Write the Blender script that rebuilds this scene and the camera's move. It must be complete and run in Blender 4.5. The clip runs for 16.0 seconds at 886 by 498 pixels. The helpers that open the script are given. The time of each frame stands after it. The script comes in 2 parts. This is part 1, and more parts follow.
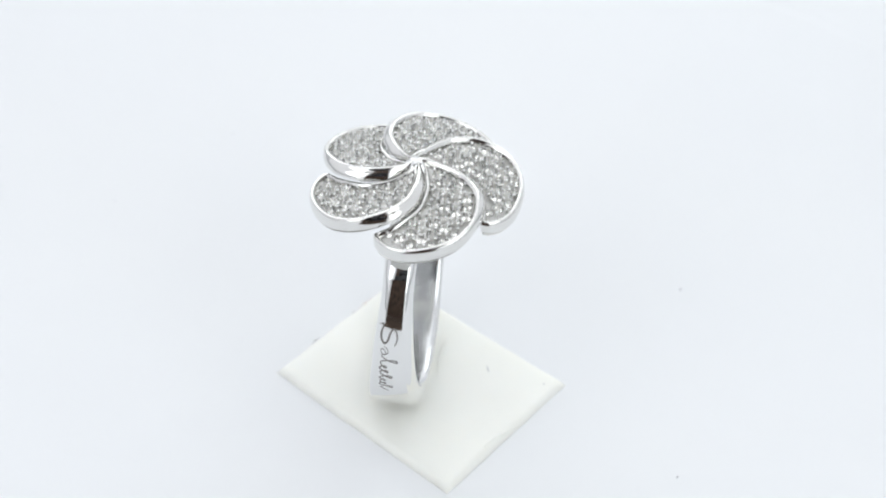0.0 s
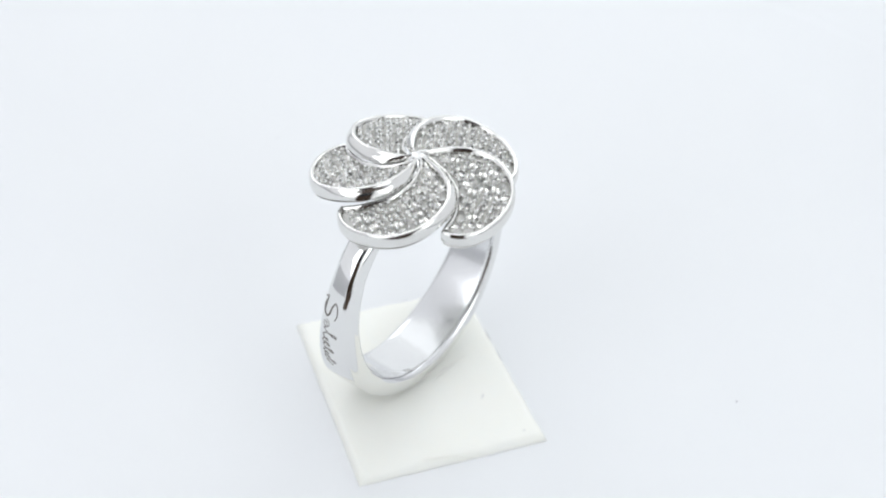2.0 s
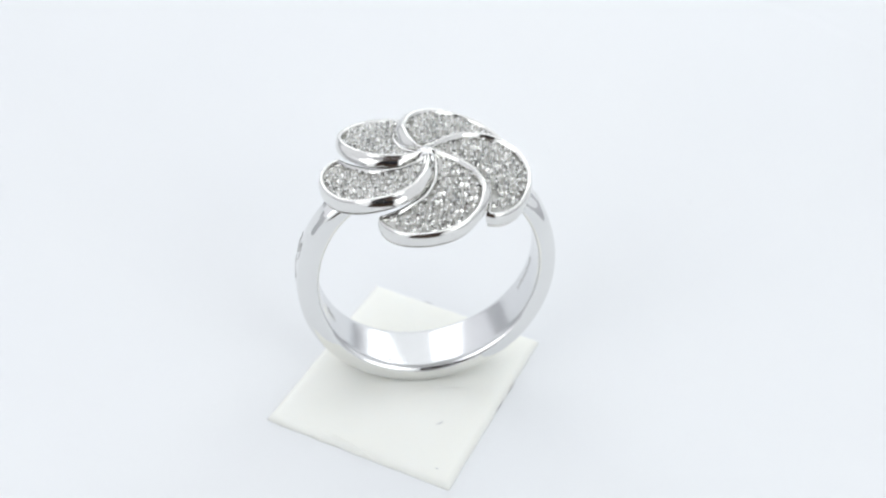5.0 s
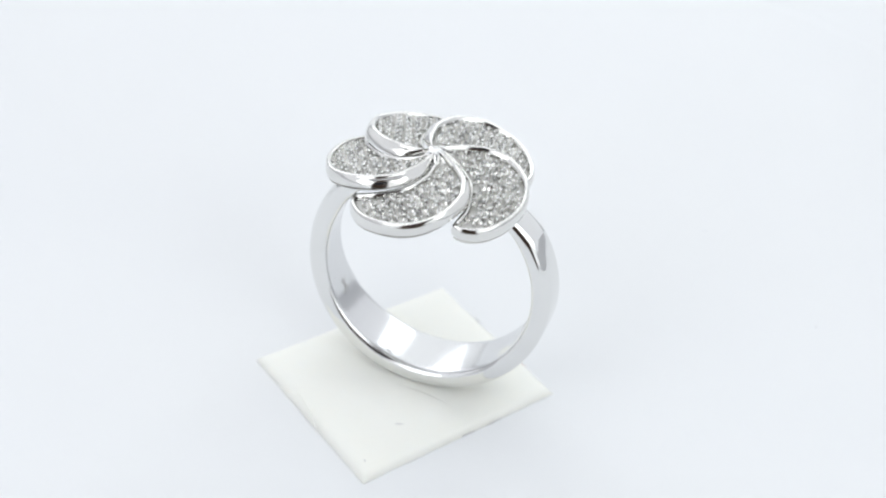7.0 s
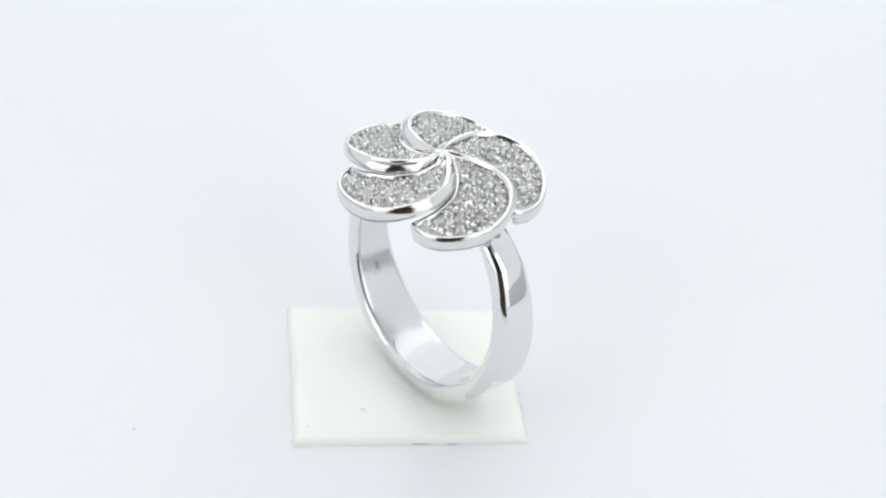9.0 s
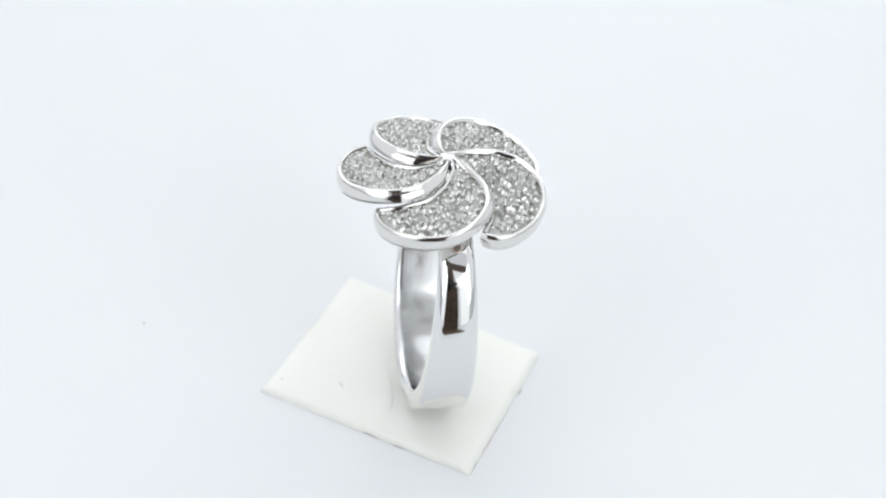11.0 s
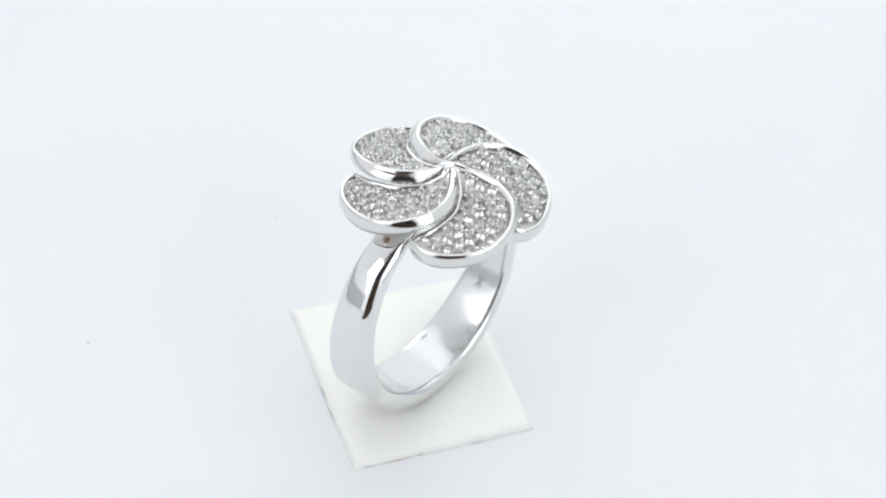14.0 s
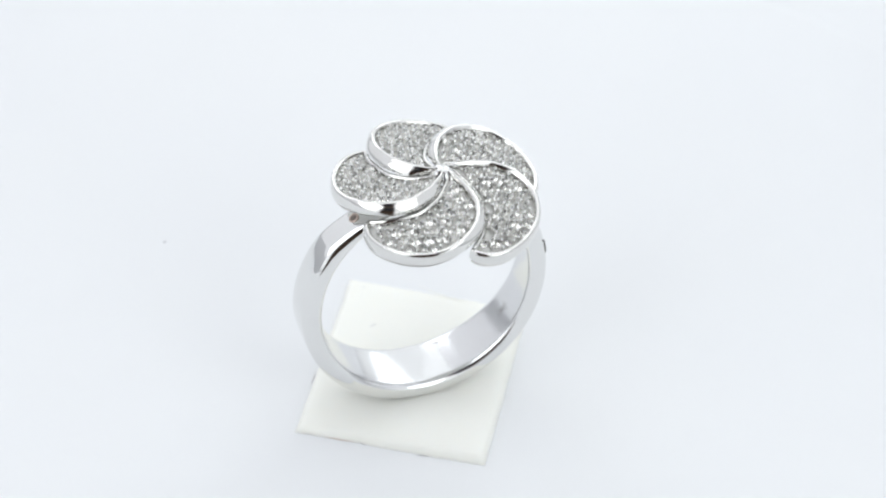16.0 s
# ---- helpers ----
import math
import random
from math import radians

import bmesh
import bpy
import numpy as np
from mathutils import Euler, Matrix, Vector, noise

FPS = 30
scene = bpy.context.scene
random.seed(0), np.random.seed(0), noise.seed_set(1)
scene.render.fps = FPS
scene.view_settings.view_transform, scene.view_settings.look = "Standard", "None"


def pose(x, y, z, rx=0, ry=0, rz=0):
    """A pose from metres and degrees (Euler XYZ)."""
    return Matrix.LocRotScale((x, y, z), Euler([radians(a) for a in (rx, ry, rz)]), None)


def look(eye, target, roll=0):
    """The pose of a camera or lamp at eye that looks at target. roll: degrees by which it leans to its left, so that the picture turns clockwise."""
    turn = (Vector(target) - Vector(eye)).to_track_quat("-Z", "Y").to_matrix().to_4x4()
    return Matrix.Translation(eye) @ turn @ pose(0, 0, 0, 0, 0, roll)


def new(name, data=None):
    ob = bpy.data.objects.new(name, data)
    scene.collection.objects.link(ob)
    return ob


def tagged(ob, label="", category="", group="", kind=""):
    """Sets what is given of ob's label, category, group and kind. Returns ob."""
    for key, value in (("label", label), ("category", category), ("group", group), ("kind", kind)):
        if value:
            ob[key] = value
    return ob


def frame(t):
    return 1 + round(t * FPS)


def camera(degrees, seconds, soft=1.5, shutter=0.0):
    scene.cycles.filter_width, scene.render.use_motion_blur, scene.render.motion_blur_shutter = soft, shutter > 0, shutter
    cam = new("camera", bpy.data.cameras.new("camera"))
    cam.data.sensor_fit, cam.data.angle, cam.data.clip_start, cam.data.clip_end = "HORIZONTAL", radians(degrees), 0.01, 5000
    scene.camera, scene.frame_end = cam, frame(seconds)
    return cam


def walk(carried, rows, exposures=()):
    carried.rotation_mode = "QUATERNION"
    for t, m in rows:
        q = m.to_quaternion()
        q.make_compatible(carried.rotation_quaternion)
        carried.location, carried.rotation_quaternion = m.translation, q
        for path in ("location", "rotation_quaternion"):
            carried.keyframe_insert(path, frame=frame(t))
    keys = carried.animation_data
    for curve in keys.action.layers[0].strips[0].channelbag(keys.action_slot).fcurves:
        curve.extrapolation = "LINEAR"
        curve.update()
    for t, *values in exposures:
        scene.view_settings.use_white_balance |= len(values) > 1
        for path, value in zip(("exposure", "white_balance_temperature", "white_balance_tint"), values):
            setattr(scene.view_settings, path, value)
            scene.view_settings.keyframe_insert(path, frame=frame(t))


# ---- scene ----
U = 0.000047  # one drawing unit of the jewellery plan, in metres

# ---- camera ----
cam = camera(30.63, 16.0, soft=2.05)
EYE = pose(0, -2032.1 * U, 2017.0 * U, 49.58, -3.92, 2.40) @ pose(0, 0, 0, 0, 0.06, 0.70)
cam.data.dof.use_dof, cam.data.dof.focus_distance, cam.data.dof.aperture_fstop = True, 2560 * U, 37.0
walk(cam, [(0.0, EYE), (16.0, EYE)])

# ---- world and lights: a white photo tent with diffusers above and at both sides ----
world = bpy.data.worlds.new("studio")
scene.world = world
world.use_nodes = True
world.node_tree.nodes["Background"].inputs[0].default_value = (0.60, 0.62, 0.66, 1)
world.node_tree.nodes["Background"].inputs[1].default_value = 1.1
scene.view_settings.exposure = 0.0


def area_lamp(name, eye, target, sx, sy, watts, colour):
    data = bpy.data.lights.new(name, "AREA")
    data.shape, data.size, data.size_y, data.energy, data.color = "RECTANGLE", sx, sy, watts, colour
    lamp = new(name, data)
    lamp.matrix_world = look(eye, target)
    return lamp


# diffusers that fill the sides of the tent, then four soft boxes in its corners and one overhead:
# name, eye, target, width, height, watts for each square metre, tint
for name, eye, target, sx, sy, strength, tint in (
        ("diffuser_top", (0.0, 0.084, 0.247), (0, 0.084, 0), 0.222, 0.252, 1.91, (0.948, 0.985, 1.0)),
        ("diffuser_back", (0.0, 0.208, 0.122), (0, 0, 0.122), 0.222, 0.236, 1.15, (0.943, 0.985, 1.0)),
        ("diffuser_west", (-0.109, 0.047, 0.136), (0, 0.047, 0.136), 0.318, 0.210, 1.10, (0.953, 0.965, 1.0)),
        ("diffuser_east", (0.109, 0.047, 0.136), (0, 0.047, 0.136), 0.318, 0.210, 1.10, (0.948, 0.975, 1.0)),
        ("diffuser_front_west", (-0.078, -0.1125, 0.122), (-0.078, 0, 0.122), 0.064, 0.236, 1.10, (0.953, 0.98, 0.99)),
        ("diffuser_front_east", (0.078, -0.1125, 0.122), (0.078, 0, 0.122), 0.064, 0.236, 1.10, (0.948, 0.985, 0.985)),
        ("softbox_south_west", (-0.086, -0.080, 0.090), (0, 0, 0.015), 0.070, 0.120, 4.25, (0.953, 0.975, 1.0)),
        ("softbox_south_east", (0.086, -0.080, 0.090), (0, 0, 0.015), 0.070, 0.120, 4.25, (0.943, 0.99, 0.99)),
        ("softbox_north_west", (-0.090, 0.150, 0.110), (0, 0, 0.015), 0.080, 0.120, 4.25, (0.953, 0.975, 1.0)),
        ("softbox_north_east", (0.090, 0.150, 0.110), (0, 0, 0.015), 0.080, 0.120, 4.25, (0.943, 0.99, 0.99))):
    area_lamp(name, eye, target, sx, sy, strength * sx * sy, tint)


# ---- materials ----
def material(name, colour, rough=0.5, metal=0.0, **more):
    m = bpy.data.materials.new(name)
    m.use_nodes = True
    b = m.node_tree.nodes["Principled BSDF"]
    b.inputs["Base Color"].default_value = (*colour, 1)
    b.inputs["Roughness"].default_value = rough
    b.inputs["Metallic"].default_value = metal
    for key, value in more.items():
        b.inputs[key.replace("_", " ")].default_value = value
    return m


def varied(m, scale, low, high, bump=0.0, fine=None, depth=0.00001):
    """Two scales of noise on colour and fine relief."""
    nt = m.node_tree
    b = nt.nodes["Principled BSDF"]
    co = nt.nodes.new("ShaderNodeTexCoord")
    n1 = nt.nodes.new("ShaderNodeTexNoise")
    n1.inputs["Scale"].default_value, n1.inputs["Detail"].default_value = scale, 4
    nt.links.new(co.outputs["Object"], n1.inputs["Vector"])
    mix = nt.nodes.new("ShaderNodeMix")
    mix.data_type = "RGBA"
    mix.inputs["A"].default_value, mix.inputs["B"].default_value = (*low, 1), (*high, 1)
    nt.links.new(n1.outputs["Fac"], mix.inputs["Factor"])
    nt.links.new(mix.outputs["Result"], b.inputs["Base Color"])
    if bump:
        n2 = nt.nodes.new("ShaderNodeTexNoise")
        n2.inputs["Scale"].default_value, n2.inputs["Detail"].default_value = fine or scale * 6, 3
        nt.links.new(co.outputs["Object"], n2.inputs["Vector"])
        bp = nt.nodes.new("ShaderNodeBump")
        bp.inputs["Strength"].default_value, bp.inputs["Distance"].default_value = bump, depth
        nt.links.new(n2.outputs["Fac"], bp.inputs["Height"])
        nt.links.new(bp.outputs["Normal"], b.inputs["Normal"])
    return m


PAPER = varied(material("white_paper", (0.82, 0.83, 0.85), 0.75), 30, (0.80, 0.815, 0.838), (0.83, 0.84, 0.850), 0.15, 900, 0.00002)
FABRIC = varied(material("tent_fabric", (0.77, 0.77, 0.77), 0.9), 14, (0.75, 0.75, 0.755), (0.80, 0.80, 0.80), 0.3, 700, 0.0002)
# tent fabric again, greyer: the dimness of unlit sides is put into its colour
SIDE_SHADED = varied(material("shaded_side_fabric", (0.57, 0.57, 0.58), 0.9), 14, (0.54, 0.54, 0.558), (0.59, 0.59, 0.605), 0.3, 700, 0.0002)
DARK = varied(material("dark_room", (0.08, 0.07, 0.06), 0.8), 22, (0.0, 0.0, 0.0), (0.20, 0.13, 0.09))
BLACK = varied(material("black_camera_body", (0.02, 0.02, 0.02), 0.45), 300, (0.012, 0.012, 0.013), (0.03, 0.03, 0.032), 0.2, 3000, 0.00005)
LENS = material("dark_lens_glass", (0.015, 0.015, 0.03), 0.05)
WAX = varied(material("translucent_putty", (0.82, 0.83, 0.80), 0.42, Subsurface_Weight=0.25, Subsurface_Scale=0.001, Subsurface_Radius=(1.0, 0.95, 0.88)),
             260, (0.925, 0.925, 0.855), (0.95, 0.95, 0.895), 0.25, 1500, 0.00003)
GOLD = varied(material("rhodium_plated_white_gold", (0.83, 0.83, 0.825), 0.045, 1.0), 350, (0.79, 0.79, 0.78), (0.825, 0.825, 0.815), 0.05, 2500, 0.000004)
CAST = varied(material("cast_white_gold", (0.8, 0.8, 0.79), 0.11, 1.0), 350, (0.765, 0.758, 0.735), (0.80, 0.795, 0.775), 0.06, 2500, 0.000006)
SATIN = varied(material("satin_white_gold", (0.83, 0.83, 0.83), 0.16, 1.0), 350, (0.72, 0.722, 0.728), (0.775, 0.777, 0.78), 0.32, 3000, 0.00002)
# file marks run across the finger side
for node in [n for n in SATIN.node_tree.nodes if n.type == "TEX_NOISE" and n.inputs["Scale"].default_value > 1000]:
    stretch = SATIN.node_tree.nodes.new("ShaderNodeMapping")
    stretch.inputs["Scale"].default_value = (0.10, 1.0, 1.0)
    SATIN.node_tree.links.new(node.inputs["Vector"].links[0].from_socket, stretch.inputs["Vector"])
    SATIN.node_tree.links.new(stretch.outputs["Vector"], node.inputs["Vector"])
SETTING = varied(material("pave_seat_metal", (0.85, 0.85, 0.84), 0.6, 0.3), 900, (0.90, 0.895, 0.87), (0.96, 0.955, 0.935), 0.3, 9000, 0.00001)
STONE = material("white_diamond", (1.0, 0.99, 0.95), 0.01, 0.0, Transmission_Weight=1.0, IOR=2.0)
ENGRAVED = material("engraved_grey", (0.24, 0.225, 0.21), 0.55, 0.6)
STAMPED = material("stamped_grey", (0.34, 0.33, 0.32), 0.45, 0.7)
DUST = material("dust_grey", (0.58, 0.58, 0.61), 0.9)
PIT_SHADE = material("pit_shade", (0.22, 0.18, 0.16), 0.5, 0.5)
EDGE_GREY = material("dark_edge_grey", (0.42, 0.41, 0.42), 0.8)
SMEAR = material("faint_smear", (0.72, 0.72, 0.70), 0.7)
RUST = material("reddish_grime", (0.55, 0.40, 0.36), 0.8)
COPPER = material("solder_copper", (0.60, 0.50, 0.44), 0.3, 1.0)


# ---- mesh helpers (coordinates in plan units) ----
def part(name, bm, mat, parent=None, label="", smooth=True, at=None):
    """One mesh object; plan units become metres here."""
    bmesh.ops.scale(bm, vec=(U, U, U), verts=bm.verts)
    bmesh.ops.recalc_face_normals(bm, faces=bm.faces)
    me = bpy.data.meshes.new(name)
    bm.to_mesh(me)
    bm.free()
    me.materials.append(mat)
    for f in me.polygons:
        f.use_smooth = smooth
    ob = new(name, me)
    if parent:
        ob.parent = parent
    if at is not None:
        ob.matrix_basis = at
    if label:
        tagged(ob, label)
    return ob


def shifted(x, y, z, rx=0, ry=0, rz=0):
    return pose(x * U, y * U, z * U, rx, ry, rz)


def sharp(ob, degrees=30):
    """Keep edges steeper than this crisp."""
    ob.data.set_sharp_from_angle(angle=radians(degrees))
    return ob


def loft(bm, rings, closed=True, cap=False):
    """Skin of quads over rows of points; closed joins each row's end to its start."""
    rows = [[bm.verts.new(p) for p in r] for r in rings]
    n = len(rows[0])
    for a, b in zip(rows, rows[1:]):
        for i in range(n if closed else n - 1):
            j = (i + 1) % n
            bm.faces.new((a[i], a[j], b[j], b[i]))
    if cap:
        bm.faces.new(rows[0])
        bm.faces.new(rows[-1])
    return rows


def spline(points, n):
    """Catmull-Rom through points, n samples evenly along its length."""
    p = [Vector(q) for q in points]
    p = [2 * p[0] - p[1]] + p + [2 * p[-1] - p[-2]]
    dense = []
    for i in range(1, len(p) - 2):
        for s in range(24):
            t = s / 24
            a, b, c, e = p[i - 1], p[i], p[i + 1], p[i + 2]
            dense.append(0.5 * (2 * b + (c - a) * t + (2 * a - 5 * b + 4 * c - e) * t * t + (3 * b - a - 3 * c + e) * t ** 3))
    dense.append(p[-2])
    run = [0.0]
    for a, b in zip(dense, dense[1:]):
        run.append(run[-1] + (b - a).length)
    out, k = [], 0
    for i in range(n):
        want = run[-1] * i / (n - 1)
        while k < len(run) - 2 and run[k + 1] < want:
            k += 1
        f = (want - run[k]) / max(1e-9, run[k + 1] - run[k])
        out.append(dense[k].lerp(dense[k + 1], min(1, f)))
    return out


def box(bm, x0, x1, y0, y1, z0, z1):
    m = Matrix.Translation(((x0 + x1) / 2, (y0 + y1) / 2, (z0 + z1) / 2)) @ Matrix.Diagonal((x1 - x0, y1 - y0, z1 - z0, 1))
    bmesh.ops.create_cube(bm, size=1, matrix=m)


# ---- the setting ----
GROUND_Z = -5.0  # top of the turntable


def setting():
    k = 1 / U
    g = GROUND_Z - 4
    bm = bmesh.new()
    box(bm, -0.9 * k, 0.9 * k, -0.9 * k, 0.9 * k, g - 300, g - 60)
    tagged(part("ground", bm, DARK, smooth=False), "dim brown table top below the photo tent", "ground", kind="structure")
    bm = bmesh.new()
    box(bm, -0.119 * k, 0.119 * k, -0.0750 * k, 0.218 * k, g - 60, g)
    for side in (-1, 1):
        box(bm, min(side * 0.119, side * 0.042) * k, max(side * 0.119, side * 0.042) * k, -0.121 * k, -0.0750 * k, g - 60, g)
    tagged(part("floor", bm, PAPER, smooth=False), "white paper floor of a small photo tent", "floor", kind="structure")
    low, high = 0.0, 0.252
    walls = (("wall_north", (-0.113, 0.113, 0.212, 0.218, low, high)), ("wall_west", (-0.119, -0.113, -0.121, 0.218, low, high)),
             ("wall_east", (0.113, 0.119, -0.121, 0.218, low, high)))
    for name, (x0, x1, y0, y1, z0, z1) in walls:
        bm = bmesh.new()
        box(bm, x0 * k, x1 * k, y0 * k, y1 * k, g + z0 * k, g + z1 * k)
        # west and east take the fabric with shade in its colour
        tagged(part(name, bm, FABRIC if name == "wall_north" else SIDE_SHADED, smooth=False), "pale fabric side of a small photo tent", "wall", kind="structure")
    # the front has a slot for the camera
    bm = bmesh.new()
    for x0, x1, z0, z1 in ((-0.113, -0.042, low, high), (0.042, 0.113, low, high)):
        box(bm, x0 * k, x1 * k, -0.121 * k, -0.115 * k, g + z0 * k, g + z1 * k)
    tagged(part("wall_south", bm, FABRIC, smooth=False), "white fabric front of a photo tent with a slot", "wall", kind="structure")
    bm = bmesh.new()
    box(bm, -0.119 * k, 0.119 * k, -0.045 * k, 0.218 * k, g + high * k, g + (high + 0.006) * k)
    tagged(part("ceiling", bm, FABRIC, smooth=False), "white fabric top of a photo tent", "ceiling", kind="structure")
    bm = bmesh.new()
    box(bm, -0.9 * k, 0.9 * k, -0.61 * k, -0.60 * k, g - 60, g + 1.7 * k)
    tagged(part("backdrop", bm, DARK, smooth=False), "dim room beyond the tent slot", "wall", kind="structure")


def photo_camera():
    """The camera that looks in through the slot; the polished band mirrors it."""
    k = 1 / U
    base = tagged(new("photo_camera"), "black photo camera with a round lens at the tent slot", "camera")
    base.matrix_basis = EYE @ pose(0, 0, 0.004)
    bm = bmesh.new()
    box(bm, -0.056 * k, 0.056 * k, -0.042 * k, 0.040 * k, 0.050 * k, 0.100 * k)
    box(bm, -0.020 * k, 0.020 * k, 0.040 * k, 0.058 * k, 0.056 * k, 0.096 * k)
    bmesh.ops.bevel(bm, geom=bm.edges[:], offset=0.004 * k, segments=2, affect="EDGES")
    part("body", bm, BLACK, base)
    bm = bmesh.new()
    rows = []
    for r, z in ((0.014, 0.012), (0.0195, 0.000), (0.021, 0.001), (0.021, 0.022), (0.020, 0.024), (0.024, 0.026), (0.024, 0.045), (0.030, 0.051)):
        rows.append([(r * k * math.cos(2 * math.pi * i / 48), r * k * math.sin(2 * math.pi * i / 48), z * k) for i in range(48)])
    loft(bm, rows, cap=True)
    barrel = sharp(part("lens_barrel", bm, BLACK, base), 30)
    bm = bmesh.new()
    rows = [[(r * k * math.cos(2 * math.pi * i / 32), r * k * math.sin(2 * math.pi * i / 32), (0.0085 + 12 * r * r) * k) for i in range(32)]
            for r in (0.0155, 0.012, 0.008, 0.004, 0.0004)]
    loft(bm, rows, cap=True)
    part("front_glass", bm, LENS, barrel, "dark curved front lens")


# ---- the turntable, whose white top fills the view ----
def turntable():
    base = tagged(new("turntable"), "wide white paper-covered turntable with a few dust specks", "turntable")
    bm = bmesh.new()
    g = GROUND_Z
    rows = []
    for r, z in ((1588, g - 3.9), (1590, g - 3), (1589, g - 1), (1586, g), (1200, g), (800, g), (400, g), (20, g)):
        rows.append([(r * math.cos(2 * math.pi * i / 128), r * math.sin(2 * math.pi * i / 128), z) for i in range(128)])
    loft(bm, rows, cap=True)
    part("disc", bm, PAPER, base)
    for x, y, s in ((493, 297, 2.0), (459, -183, 1.9), (-612, 402, 1.3), (-420, 655, 1.3), (820, -340, 1.2)):
        bm = bmesh.new()
        bmesh.ops.create_icosphere(bm, subdivisions=2, radius=s)
        for v in bm.verts:
            v.co *= 1 + 0.5 * noise.noise(v.co * 0.7 + Vector((x, y, 0)))
            v.co.x *= 1.3
            v.co.z *= 0.6
        part("speck", bm, DUST, base, "tiny grey dust speck", at=shifted(x, y, g + s * 0.5, 0, 0, x))
    return base


# ---- the pad ----
PAD = ((-237.0, -25.1), (74.7, -266.4), (269.2, 9.1), (-53.0, 242.0))


def putty_pad():
    base = tagged(new("putty_pad"), "square translucent white putty pad under the ring", "pad")
    bm = bmesh.new()
    outline = []
    for i in range(4):
        a, b = Vector(PAD[i]), Vector(PAD[(i + 1) % 4])
        for s in range(24):
            p = a.lerp(b, s / 24)
            n = Vector((b.y - a.y, a.x - b.x)).normalized()
            outline.append(p + n * (1.6 * noise.noise(Vector((p.x * 0.03, p.y * 0.03, 3.0)))))
    mid = sum(outline, Vector((0, 0))) / len(outline)
    levels = ((1.006, GROUND_Z - 0.5), (1.003, -3.8), (0.992, -0.5), (0.977, 3.0), (0.958, 5.8), (0.93, 7.2), (0.85, 8.0), (0.6, 7.4), (0.3, 7.2), (0.05, 7.2))
    rows = []
    for f, z in levels:
        rows.append([(*(mid + (p - mid) * f), z + 0.8 * noise.noise(Vector((p.x * f * 0.02, p.y * f * 0.02, 9.0)))) for p in outline])
    loft(bm, rows, cap=True)
    part("slab", bm, WAX, base)
    # thin dark grey and reddish lines under the cut edges
    for (x0, y0), (x1, y1), wide, mat in (((119, 116), (81, 146), 2.4, EDGE_GREY), ((66, 158), (40, 176), 1.6, EDGE_GREY), ((-80, 203), (-112, 158), 1.3, RUST),
                                          ((-116, 152), (-124, 141), 1.2, EDGE_GREY), ((-175, 72), (-186, 54), 1.5, EDGE_GREY), ((-60, 232), (-74, 212), 1.3, EDGE_GREY)):
        bm = bmesh.new()
        a, b = Vector((x0, y0, 0)), Vector((x1, y1, 0))
        side = Vector((a.y - b.y, b.x - a.x, 0)).normalized()
        rows = []
        for i in range(17):
            f = i / 16
            p = a.lerp(b, f) - side * (1.0 * noise.noise(Vector((x0 + f * 4, y0, 0))))
            w = 0.6 * wide * (0.12 + math.sin(math.pi * f) * (0.8 + 0.5 * noise.noise(Vector((f * 7, x0, 2)))))
            rows.append([p + side * (w * math.cos(q)) + Vector((0, 0, GROUND_Z + 1.4 + 0.7 * w * math.sin(q))) for q in [2 * math.pi * j / 8 for j in range(8)]])
        loft(bm, rows, cap=True)
        part("edge_line", bm, mat, base, "thin dark line under the edge")
    # lips that the band pressed up, and a loose flap near one edge
    for points, wide, tall in (((( 44, -14), (43, 12), (44, 42), (52, 76), (62, 107)), 6.0, 1.2), (((-75, 112), (-69, 76), (-66, 36), (-67, 10)), 6.0, 1.2),
                               (((139, -172), (131, -163), (134, -159), (164, -128), (203, -101)), 2.6, 0.45)):
        bm = bmesh.new()
        path = spline([(x, y, 0) for x, y in points], 28)
        rows = []
        for i, p in enumerate(path):
            t = (path[min(27, i + 1)] - path[max(0, i - 1)]).normalized()
            f = 0.25 + 0.75 * math.sin(math.pi * (i + 0.3) / 27.6)
            side = Vector((-t.y, t.x, 0)) * (0.5 * wide * f)
            z = 7.0 + 0.5 * noise.noise(Vector((p.x * 0.05, p.y * 0.05, 4.0)))
            rows.append([p + side * c + Vector((0, 0, z + tall * f * h)) for c, h in ((-1, -0.6), (-0.7, 0.1), (-0.25, 0.8), (0.1, 1.0), (0.5, 0.6), (1, -0.6))])
        loft(bm, rows, cap=True)
        part("crease", bm, WAX, base)
    for x, y, length, turn in ((131, 21, 8, 110), (231, -4, 3, 60)):
        bm = bmesh.new()
        bmesh.ops.create_icosphere(bm, subdivisions=2, radius=1)
        for v in bm.verts:
            v.co = Vector((v.co.x * length, v.co.y * 1.5 * (1 + 0.5 * noise.noise(v.co * 2)), v.co.z * 0.5))
        part("grime_spot", bm, SMEAR, base, "faint grey smear on the pad", at=shifted(x, y, 7.6, 0, 0, turn))
    return base


# ---- the ring ----
def band_shape(phi):
    """The band phi radians from its lowest point: inner and outer radius, half width, share of the flat outer face."""
    c = 0.5 - 0.5 * math.cos(phi)  # 0 at the bottom, 1 at the top
    r_in = 187.8 + 4.6 * math.cos(2 * phi) - 3.8 * math.sin(2 * phi)
    thick = 34 - 3 * c
    if c > 0.80:
        thick -= (c - 0.80) / 0.20 * 22
    s = 0.5 + 0.5 * math.sin(phi)  # the engraved side, s near 0, tapers sooner and is stouter
    thick += 4 * (1 - s) ** 3
    wide = (1 - s) * max(24, 50 - 35 * c) + s * (50.5 - 23 * c)
    return r_in, r_in + thick, wide, (max(15.0, 44 - 45 * c) + 1.5 * math.sin(phi)) / wide


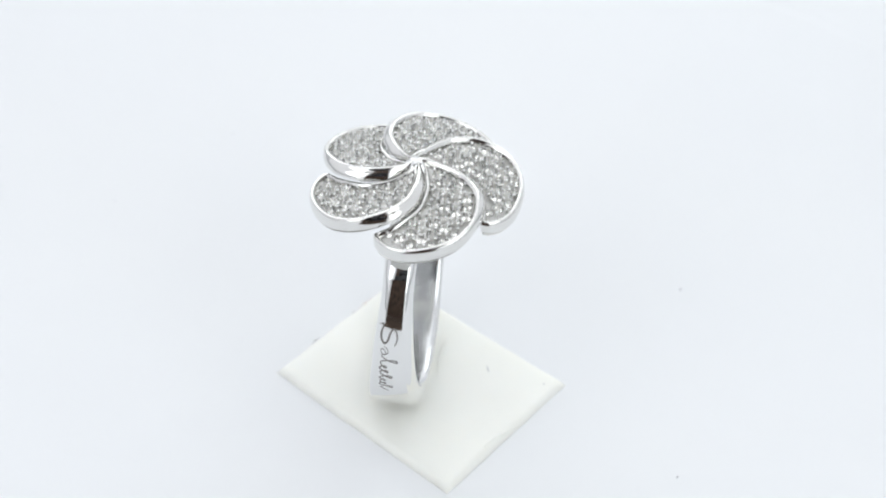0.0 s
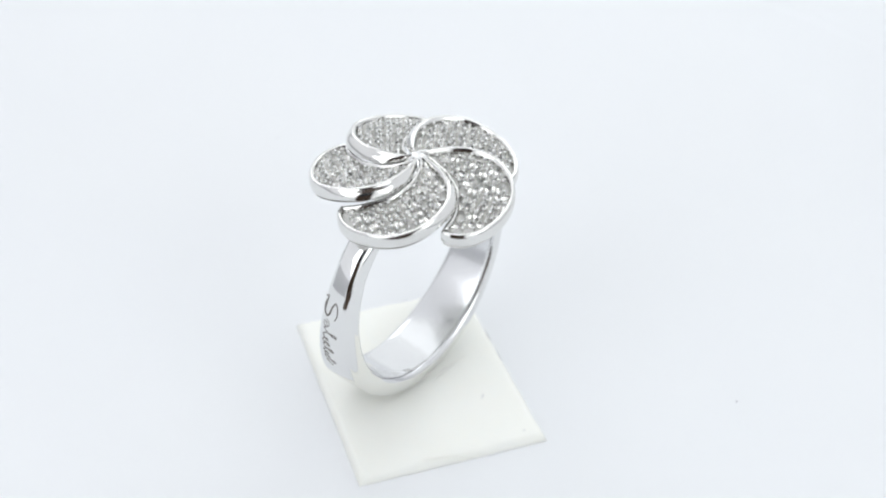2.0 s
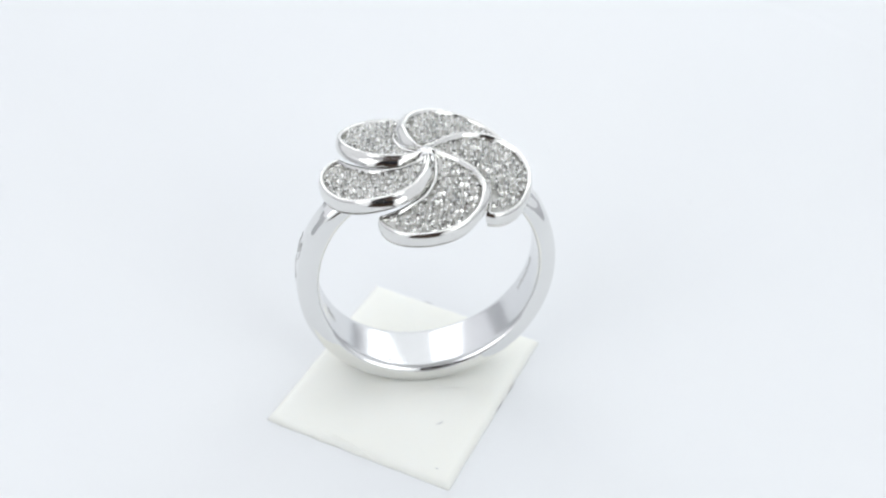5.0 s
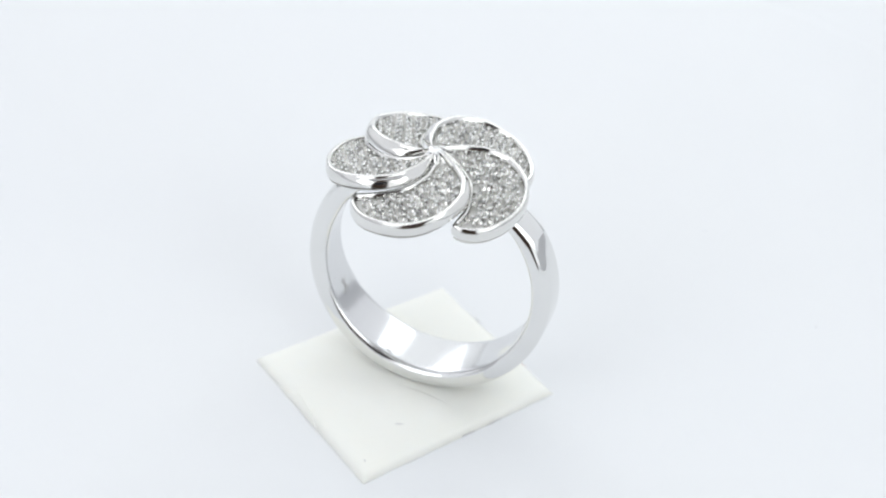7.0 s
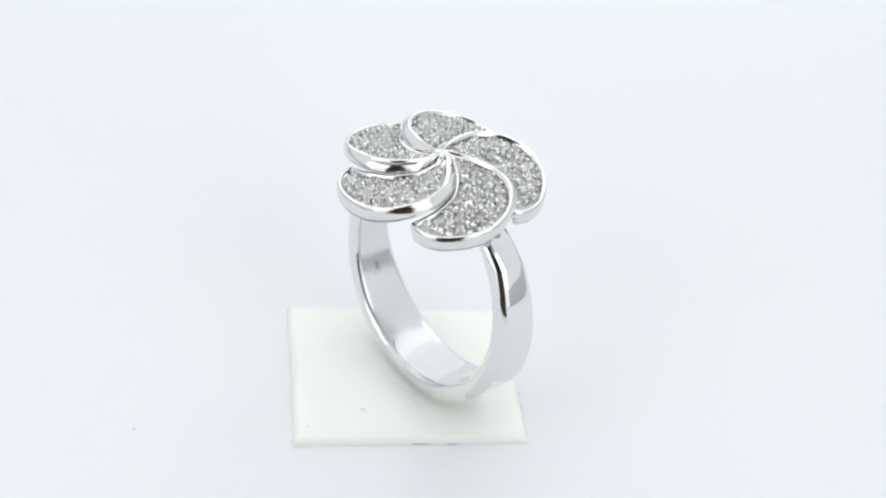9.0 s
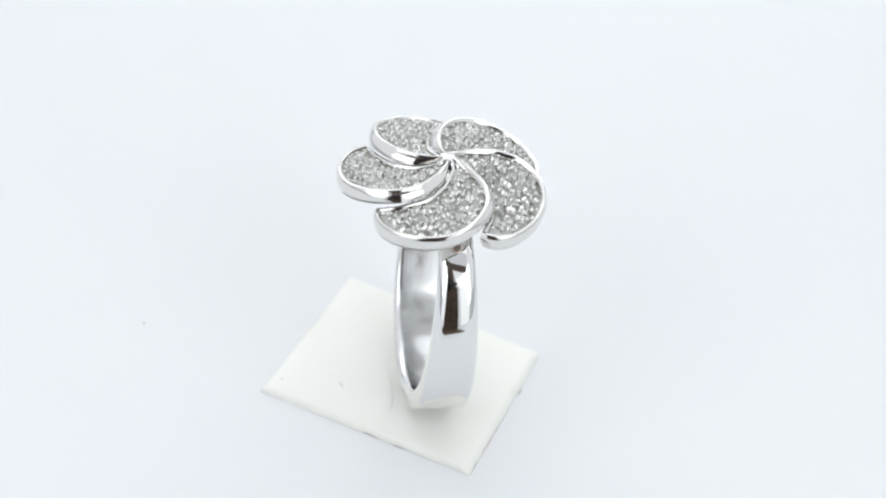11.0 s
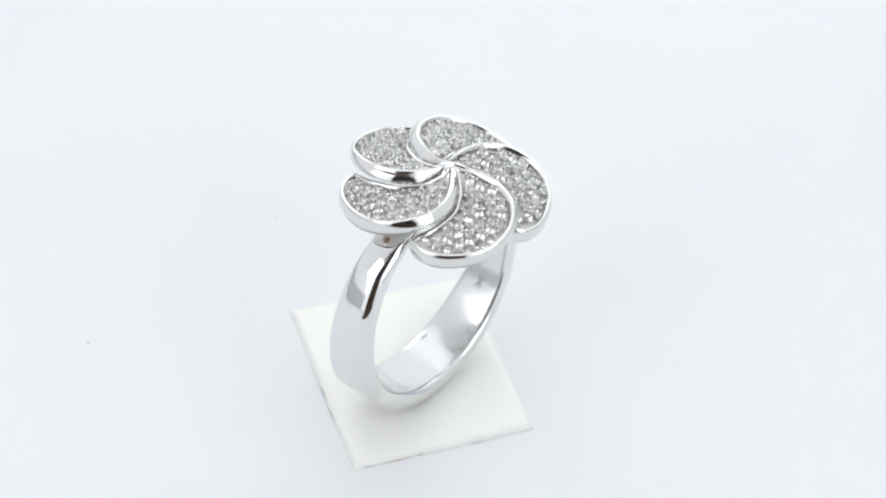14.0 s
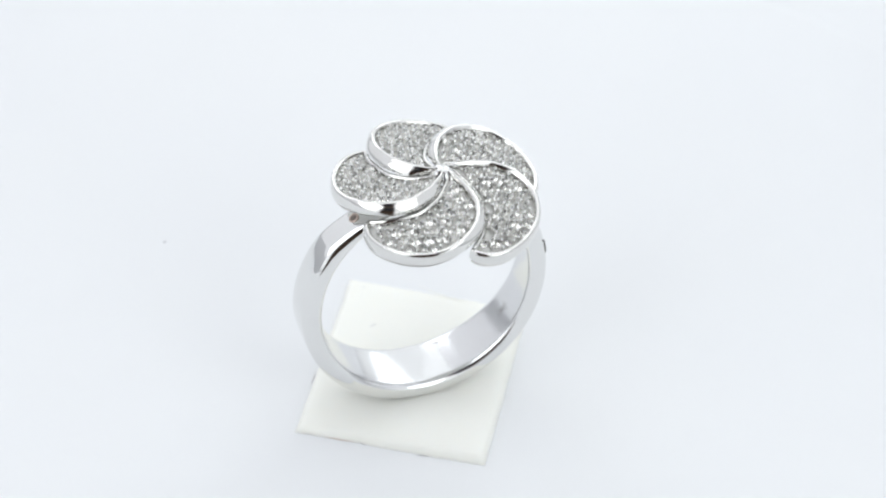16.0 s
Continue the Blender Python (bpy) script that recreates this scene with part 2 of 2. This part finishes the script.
def crown(face):
    """How far the outer face swells, as a share of the thickness, for half its flat width."""
    return min(0.036, 0.0019 * face)


SHOULDER = radians(16)
BAND = shifted(-5, 0, 0)  # the band sits a little off the flower's middle


def ring_band(parent):
    bm = bmesh.new()
    rows = []
    N = 216
    for i in range(N):
        phi = 2 * math.pi * i / N
        r0, r1, w, flat = band_shape(phi)
        t = r1 - r0
        prof = []
        for k in range(11):  # rounded inner edge
            q = radians(9 * k)
            prof.append((-0.72 - 0.28 * math.sin(q), 0.26 * (1 - math.cos(q))))
        # a rounded shoulder from the side to a crisp edge of the outer face
        for k in range(13):
            q = math.pi / 2 - (math.pi / 2 - SHOULDER) * k / 12
            f = (math.sin(q) - math.sin(SHOULDER)) / (1 - math.sin(SHOULDER))
            prof.append((-flat - (0.99 - flat) * f, 0.45 + (0.55 - 0.5 * crown(flat * w)) * math.cos(q) / math.cos(SHOULDER)))
        prof += [(-flat * f, 1.0 + crown(flat * w) * (0.5 - f * f)) for f in (0.7, 0.3)]
        prof = prof + [(-a, r) for a, r in reversed(prof)] + [(0.2, -0.008), (-0.2, -0.008)]
        rows.append([(a * w, math.sin(phi) * (r0 + r * t), -math.cos(phi) * (r0 + r * t)) for a, r in prof])
    rows.append(rows[0])
    loft(bm, rows)
    bmesh.ops.remove_doubles(bm, verts=bm.verts, dist=0.01)
    ob = sharp(part("band", bm, GOLD, parent, "polished white gold band with rounded shoulders", at=BAND), 11)
    ob.data.materials.append(SATIN)
    for f in ob.data.polygons:  # the finger side is less finely polished
        out = Vector((0, f.center.y, f.center.z)).normalized()
        if f.normal.dot(out) < -0.8:
            f.material_index = 1
    return ob


FLOWER = shifted(-0.9, -12.6, 198.0, 1.10, -1.70, -32.92)


def on_band(a, phi, lift, inner=False):
    """A point on the band: a across it, phi degrees from the bottom, lifted off the face."""
    p = radians(phi)
    r0, r1, w, flat = band_shape(p)
    f = min(1.0, abs(a) / (flat * w))
    r = r0 - 0.010 * (r1 - r0) - lift if inner else r1 + (r1 - r0) * crown(flat * w) * (0.5 - f * f) + lift
    return Vector((a, math.sin(p) * r, -math.cos(p) * r))


def stroke(points, width, inner, band, label):
    """An engraved line that follows the band's face; points are (across, degrees)."""
    path = spline([(a, b, 0) for a, b in points], max(12, len(points) * 7))
    bm = bmesh.new()
    rows = []
    for i, q in enumerate(path):
        before, after = path[max(0, i - 1)], path[min(len(path) - 1, i + 1)]
        t = Vector((after.x - before.x, (after.y - before.y) * 3.8, 0))
        t = t.normalized() if t.length > 1e-6 else Vector((1, 0, 0))
        swell = width * (0.45 + 0.55 * math.sin(math.pi * (i + 0.5) / len(path))) * 0.5
        side = Vector((-t.y, t.x / 3.8, 0)) * swell
        l, r = q + side, q - side
        rows.append([on_band(l.x, l.y, -0.6, inner), on_band(l.x, l.y, 0.16, inner), on_band(q.x, q.y, 0.24, inner),
                     on_band(r.x, r.y, 0.16, inner), on_band(r.x, r.y, -0.6, inner)])
    loft(bm, rows, cap=True)
    return part("engraving", bm, STAMPED if inner else ENGRAVED, band, label)


def engravings(band):
    # a flowing maker's mark outside: one tall swash, then a low wave with two rises
    swash = ((-4, -109), (2, -108.6), (-1, -105.5), (0, -102), (5, -100), (10, -101.5), (13, -104.8), (18, -107.2), (23, -105.5), (24.5, -101.8), (21, -99))
    stroke([(a - 17, b + 1.6) for a, b in swash], 3.3, False, band, "dark engraved swash")
    wave = [(5, -98.4), (9, -97.2), (10, -95.4), (5, -94.2), (1, -95.6), (3, -97.2), (8, -94.6), (2, -93.4)]
    for b, up, low in ((-90.5, 22, 1), (-86.9, 9, 0), (-84.0, 11, 1), (-80.6, 16, 0), (-78, 8, 1), (-75.6, 9, 0), (-73.2, 17, 1)):
        wave += [(0.5 * (up + low), b - 0.4), (up, b + 0.5), (up - 1.5, b - 0.7), (0.4 * up, b - 0.5), (low, b + 0.9)]
    stroke([(1.25 * a - 18, -73 + 0.97 * (b + 74)) for a, b in wave], 2.6, False, band, "dark engraved wave")
    stroke([(a - 17, b) for a, b in ((0, -71.5), (5, -70.8), (11, -69.6), (14, -68.6))], 2.0, False, band, "dark engraved tick")
    # faint marks inside
    stroke([(-18 + (4 + 3 * math.sin(i * 0.9)) * math.sin(i * 2.1) + 0.15 * i, 87 - i * 1.0 - 0.7 * math.cos(i * 2.1)) for i in range(24)], 1.1, True, band, "faint engraved wave inside")
    stroke(((-9, -62), (-2, -59.5), (4, -57), (11, -54)), 1.7, True, band, "faint stamped star stroke")
    stroke(((-7, -55), (0, -58.5), (7, -62)), 1.6, True, band, "faint stamped star stroke")
    stroke(((0, -63), (1, -58.5), (0, -54)), 1.5, True, band, "faint stamped star stroke")
    stroke(((30, -19), (34, -17.5), (36, -15)), 2.6, True, band, "faint stamped hallmark")


def drilled_hole(parent):
    """A small drilled setting hole where the band meets the flower."""
    bm = bmesh.new()
    rows = []
    for i in range(24):
        a = 2 * math.pi * i / 24
        rows.append([((7 + 2.0 * math.cos(b)) * math.cos(a), (7 + 2.0 * math.cos(b)) * math.sin(a), 1.2 * math.sin(b)) for b in [2 * math.pi * j / 8 for j in range(8)]])
    rows.append(rows[0])
    loft(bm, rows)
    bmesh.ops.remove_doubles(bm, verts=bm.verts, dist=0.01)
    p = on_band(1, 142.5, 0.5)
    out = Vector((0, p.y, p.z)).normalized().to_track_quat("Z", "Y").to_matrix().to_4x4()
    hole = part("drilled_hole", bm, COPPER, parent, "small drilled hole with a coppery edge", at=BAND @ Matrix.Translation(p * U) @ out)
    # no real depth: a dark disc carries the hole's inner shade as colour
    bm = bmesh.new()
    bmesh.ops.create_cone(bm, cap_ends=True, segments=20, radius1=6.4, radius2=6.0, depth=1.0)
    part("pit", bm, PIT_SHADE, hole)


def hub(parent):
    """The little knot in which the five rims meet, and the gallery below that joins them to the band."""
    bm = bmesh.new()
    rows = []
    for r, z in ((26, 20), (20, 32), (13.5, 40), (8.5, 43.6), (4.5, 45.0), (1, 45.4)):
        rows.append([(r * (1 + 0.10 * math.cos(5 * a)) * math.cos(a), r * (1 + 0.10 * math.cos(5 * a)) * math.sin(a), z) for a in [2 * math.pi * i / 40 for i in range(40)]])
    loft(bm, rows, cap=True)
    part("hub", bm, GOLD, parent, at=FLOWER)
    bm = bmesh.new()
    rows = []
    for r, z in ((30, 26), (62, 4), (84, -12), (88, -20), (82, -24), (30, -10)):
        rows.append([(r * math.cos(a), 0.62 * r * math.sin(a), z) for a in [2 * math.pi * i / 48 for i in range(48)]])
    loft(bm, rows, cap=True)
    part("gallery", bm, GOLD, parent, at=FLOWER @ pose(0, 0, 0, 0, 0, 120))


LEAD = ((7, 113, 44), (20, 107.7, 42.5), (47, 97.5, 41.5), (70, 91, 40.5), (90, 85.5, 38.5), (121, 74, 34.5), (149, 59, 25), (163.5, 45, 13.5),
        (168, 31, 6), (166.5, 17, 0), (160.5, 7, -2), (151, 0, -1.5), (142, -3, 0))
TRAIL = ((7, 113, 42), (20, 72, 37.5), (47, 45, 28), (70, 33, 23), (90, 24, 18.5), (121, 9, 11), (135, 1, 4), (142, -3, 0))


def polar(r, a, z):
    return Vector((r * math.cos(radians(a)), r * math.sin(radians(a)), z))


def petal_curves(n=49):
    return spline([polar(*q) for q in LEAD], n), spline([polar(*q) for q in TRAIL], n)


def ruled(lead, trail, drop_lead, drop_trail, m):
    rows = []
    for a, b in zip(lead, trail):
        a, b = a - Vector((0, 0, drop_lead)), b - Vector((0, 0, drop_trail))
        rows.append([a.lerp(b, j / m) + Vector((0, 0, 2.5 * math.sin(math.pi * j / m))) for j in range(m + 1)])
    return rows


def petal_meshes():
    """Meshes of one petal: rim with wall, seat plate, one stone, one bead."""
    lead, trail = petal_curves()
    loop = lead + trail[-2:0:-1]
    # rim and outer wall, swept round the outline
    bm = bmesh.new()
    n = len(loop)
    rows = []
    for i in range(n):
        a, b = loop[i - 1], loop[(i + 1) % n]
        t = Vector((b.x - a.x, b.y - a.y, 0)).normalized()
        inward = Vector((t.y, -t.x, 0))
        leading = i < len(lead)
        s = i / (len(lead) - 1) if leading else 0
        r = math.hypot(loop[i].x, loop[i].y)
        wide = (8.2 if leading else 7.4) * min(1, 0.25 + r / 60)
        deep = (22 if leading else 19) * min(1, 0.35 + r / 90)
        if leading and s > 0.9:
            deep = 22 - 3 * (s - 0.9) / 0.1
        # the wall leans outwards along the inner sweep of the petal and stands upright at its end
        lean = 1.25 * max(0.0, min(1.0, s / 0.12)) * max(0.0, min(1.0, (0.50 - s) / 0.16)) if leading else 0.0
        deep -= 6 * min(1.0, lean)
        swell = (0.42 - 0.24 * max(0.0, min(1.0, (s - 0.40) / 0.12))) * min(1.0, r / 70) if leading else 0.15
        prof = tuple((0.06 - lean * f ** 1.2 - swell * math.sin(math.pi * f ** 0.8), -2.2 - (deep - 2.2) * f) for f in (1.0, 0.88, 0.74, 0.6, 0.45, 0.3, 0.16, 0.06))
        prof += ((0.07, -1.6), (0.14, -0.8), (0.26, -0.1), (0.42, 0.35), (0.58, 0.4), (0.74, 0.05), (0.88, -0.8), (1.0, -2.4), (1.25, -6.0), (1.35, -19))
        rows.append([loop[i] + inward * ((w - 0.5) * wide) + Vector((0, 0, z)) for w, z in prof])
    rows.append(rows[0])
    loft(bm, rows, closed=False)
    bmesh.ops.remove_doubles(bm, verts=bm.verts, dist=0.01)
    rim = sharp(part("rim", bm, CAST), 40).data
    # seat plate that carries the stones, with a closed underside
    bm = bmesh.new()
    top = ruled(lead, trail, 13.0, 11.0, 10)
    low = ruled(lead, trail, 28.0, 19.0, 10)
    loft(bm, top, closed=False)
    loft(bm, low, closed=False)
    bmesh.ops.remove_doubles(bm, verts=bm.verts, dist=0.01)
    seat = part("seat_plate", bm, SETTING).data
    # a brilliant: table, crown and pavilion with eight-fold facets
    bm = bmesh.new()
    R = 9.9

    def ringof(r, z, off, k=8):
        return [bm.verts.new((r * R * math.cos((i + off) * 2 * math.pi / k), r * R * math.sin((i + off) * 2 * math.pi / k), z * R)) for i in range(k)]
    table, star, girdle = ringof(0.60, 0.30, 0.0), ringof(0.83, 0.17, 0.5), ringof(1.0, 0.0, 0.0)
    base, tip = ringof(0.99, -0.05, 0.0), bm.verts.new((0, 0, -0.88 * R))
    bm.faces.new(table)
    for i in range(8):
        j = (i + 1) % 8
        bm.faces.new((table[i], table[j], star[i]))
        bm.faces.new((table[j], star[j], star[i]))
        bm.faces.new((star[i], star[j], girdle[j]))
        bm.faces.new((star[i], girdle[j], girdle[i]))
        bm.faces.new((girdle[i], girdle[j], base[j], base[i]))
        bm.faces.new((base[i], base[j], tip))
    stone = part("stone", bm, STONE, smooth=False).data
    bm = bmesh.new()
    bmesh.ops.create_icosphere(bm, subdivisions=2, radius=2.7, matrix=Matrix.Diagonal((1, 1, 0.85, 1)))
    for v in bm.verts:
        if v.co.z < -0.3:
            v.co.z -= 9
    bead = part("prong_bead", bm, GOLD).data
    for ob in [o for o in scene.objects if o.type == "MESH" and o.data in (rim, seat, stone, bead)]:
        bpy.data.objects.remove(ob)
    return rim, seat, stone, bead, lead, trail


def inside(q, loop):
    hit = False
    for a, b in zip(loop, loop[1:] + loop[:1]):
        if (a.y > q.y) != (b.y > q.y) and q.x < (b.x - a.x) * (q.y - a.y) / (b.y - a.y) + a.x:
            hit = not hit
    return hit


def clearance(q, loop):
    best = 1e9
    for a, b in zip(loop, loop[1:] + loop[:1]):
        ab = Vector((b.x - a.x, b.y - a.y))
        t = max(0, min(1, ab.dot(Vector((q.x - a.x, q.y - a.y))) / max(1e-9, ab.length_squared)))
        best = min(best, math.hypot(a.x + ab.x * t - q.x, a.y + ab.y * t - q.y))
    return best


def seat_point(q, grid):
    """Height and normal of the seat plate at a place in plan."""
    best = min(((p.x - q.x) ** 2 + (p.y - q.y) ** 2, i, j) for i, row in enumerate(grid) for j, p in enumerate(row) if 0 < i < len(grid) - 1)
    _, i, j = best
    j = min(max(j, 1), len(grid[0]) - 2)
    n = (grid[i + 1][j] - grid[i - 1][j]).cross(grid[i][j + 1] - grid[i][j - 1]).normalized()
    if n.z < 0:
        n = -n
    p = grid[i][j]
    z = p.z - (n.x * (q.x - p.x) + n.y * (q.y - p.y)) / max(0.3, n.z)
    return Vector((q.x, q.y, z)), n


def flower(parent):
    rim, seat, stone, bead, lead, trail = petal_meshes()
    loop = lead + trail[-2:0:-1]
    grid = ruled(lead, trail, 7.0, 5.0, 10)
    rnd = random.Random(5)
    pitch = 19.0
    stones, beads = [], []
    for i in range(-14, 15):
        for j in range(-14, 15):
            q = Vector((i * pitch + (j % 2) * pitch / 2 + 3, j * pitch * 0.866 + 2, 0))
            q = Matrix.Rotation(radians(18), 3, "Z") @ q
            if inside(q, loop) and clearance(q, loop) > 8.6:  # smaller stones fill up along the rim
                big = clearance(q, loop) > 12.0
                stones.append((q + Vector((rnd.uniform(-1.7, 1.7), rnd.uniform(-1.7, 1.7), 0)) * big, 1.0 if big else 0.66))
            for dx, dy in ((0, pitch * 0.577), (0, -pitch * 0.577)):
                b = q + Matrix.Rotation(radians(18), 3, "Z") @ Vector((dx, dy, 0))
                if inside(b, loop) and clearance(b, loop) > 7.0:
                    beads.append(b + Vector((rnd.uniform(-1.2, 1.2), rnd.uniform(-1.2, 1.2), 0)))
    for k in range(5):
        holder = new("petal", rim)
        holder.parent = parent
        holder.matrix_basis = FLOWER @ pose(0, 0, 0, 0, 0, -72 * k)
        tagged(holder, "polished white gold petal rim curling into the centre")
        plate = new("seat_plate", seat)
        plate.parent = holder
        for q, size in stones:
            p, n = seat_point(q, grid)
            s = new("stone", stone)
            s.parent = holder
            lean = Vector((rnd.uniform(-.22, .22), rnd.uniform(-.22, .22), 0))
            turn = (n + lean).to_track_quat("Z", "Y").to_matrix().to_4x4() @ Matrix.Rotation(rnd.uniform(0, 6.28), 4, "Z")
            s.matrix_basis = Matrix.Translation((p + n * rnd.uniform(0.3, 1.8)) * U) @ turn @ Matrix.Scale(size * rnd.uniform(0.88, 1.06), 4)
        for q in beads:
            p, n = seat_point(q, grid)
            s = new("prong_bead", bead)
            s.parent = holder
            s.matrix_basis = Matrix.Translation((p + n * rnd.uniform(1.2, 2.6)) * U) @ Matrix.Scale(rnd.uniform(0.8, 1.15), 4)


RING_REST = shifted(-17.3, 11.8, 235.1, 1.22, -1.2, -3.6)


def flower_ring():
    base = tagged(new("flower_ring"), "white gold ring with a five-petal pave diamond flower", "ring")
    base.matrix_basis = RING_REST
    band = ring_band(base)
    flower(base)
    hub(base)
    drilled_hole(base)
    engravings(band)
    return base


setting()
photo_camera()
table = turntable()
pad = putty_pad()
ring = flower_ring()


# ---- what turns: the pad and the ring on their turntable ----
def motions():
    steps = [0.5 * i for i in range(33)]
    turns = [(t, pose(0, 0, 0, 0, 0, -(15.1207 * t + 0.00257 * (t - 8) ** 2))) for t in steps]
    walk(table, [(t, m) for t, m in turns])
    walk(pad, [(t, m) for t, m in turns])
    walk(ring, [(t, m @ RING_REST) for t, m in turns])


motions()
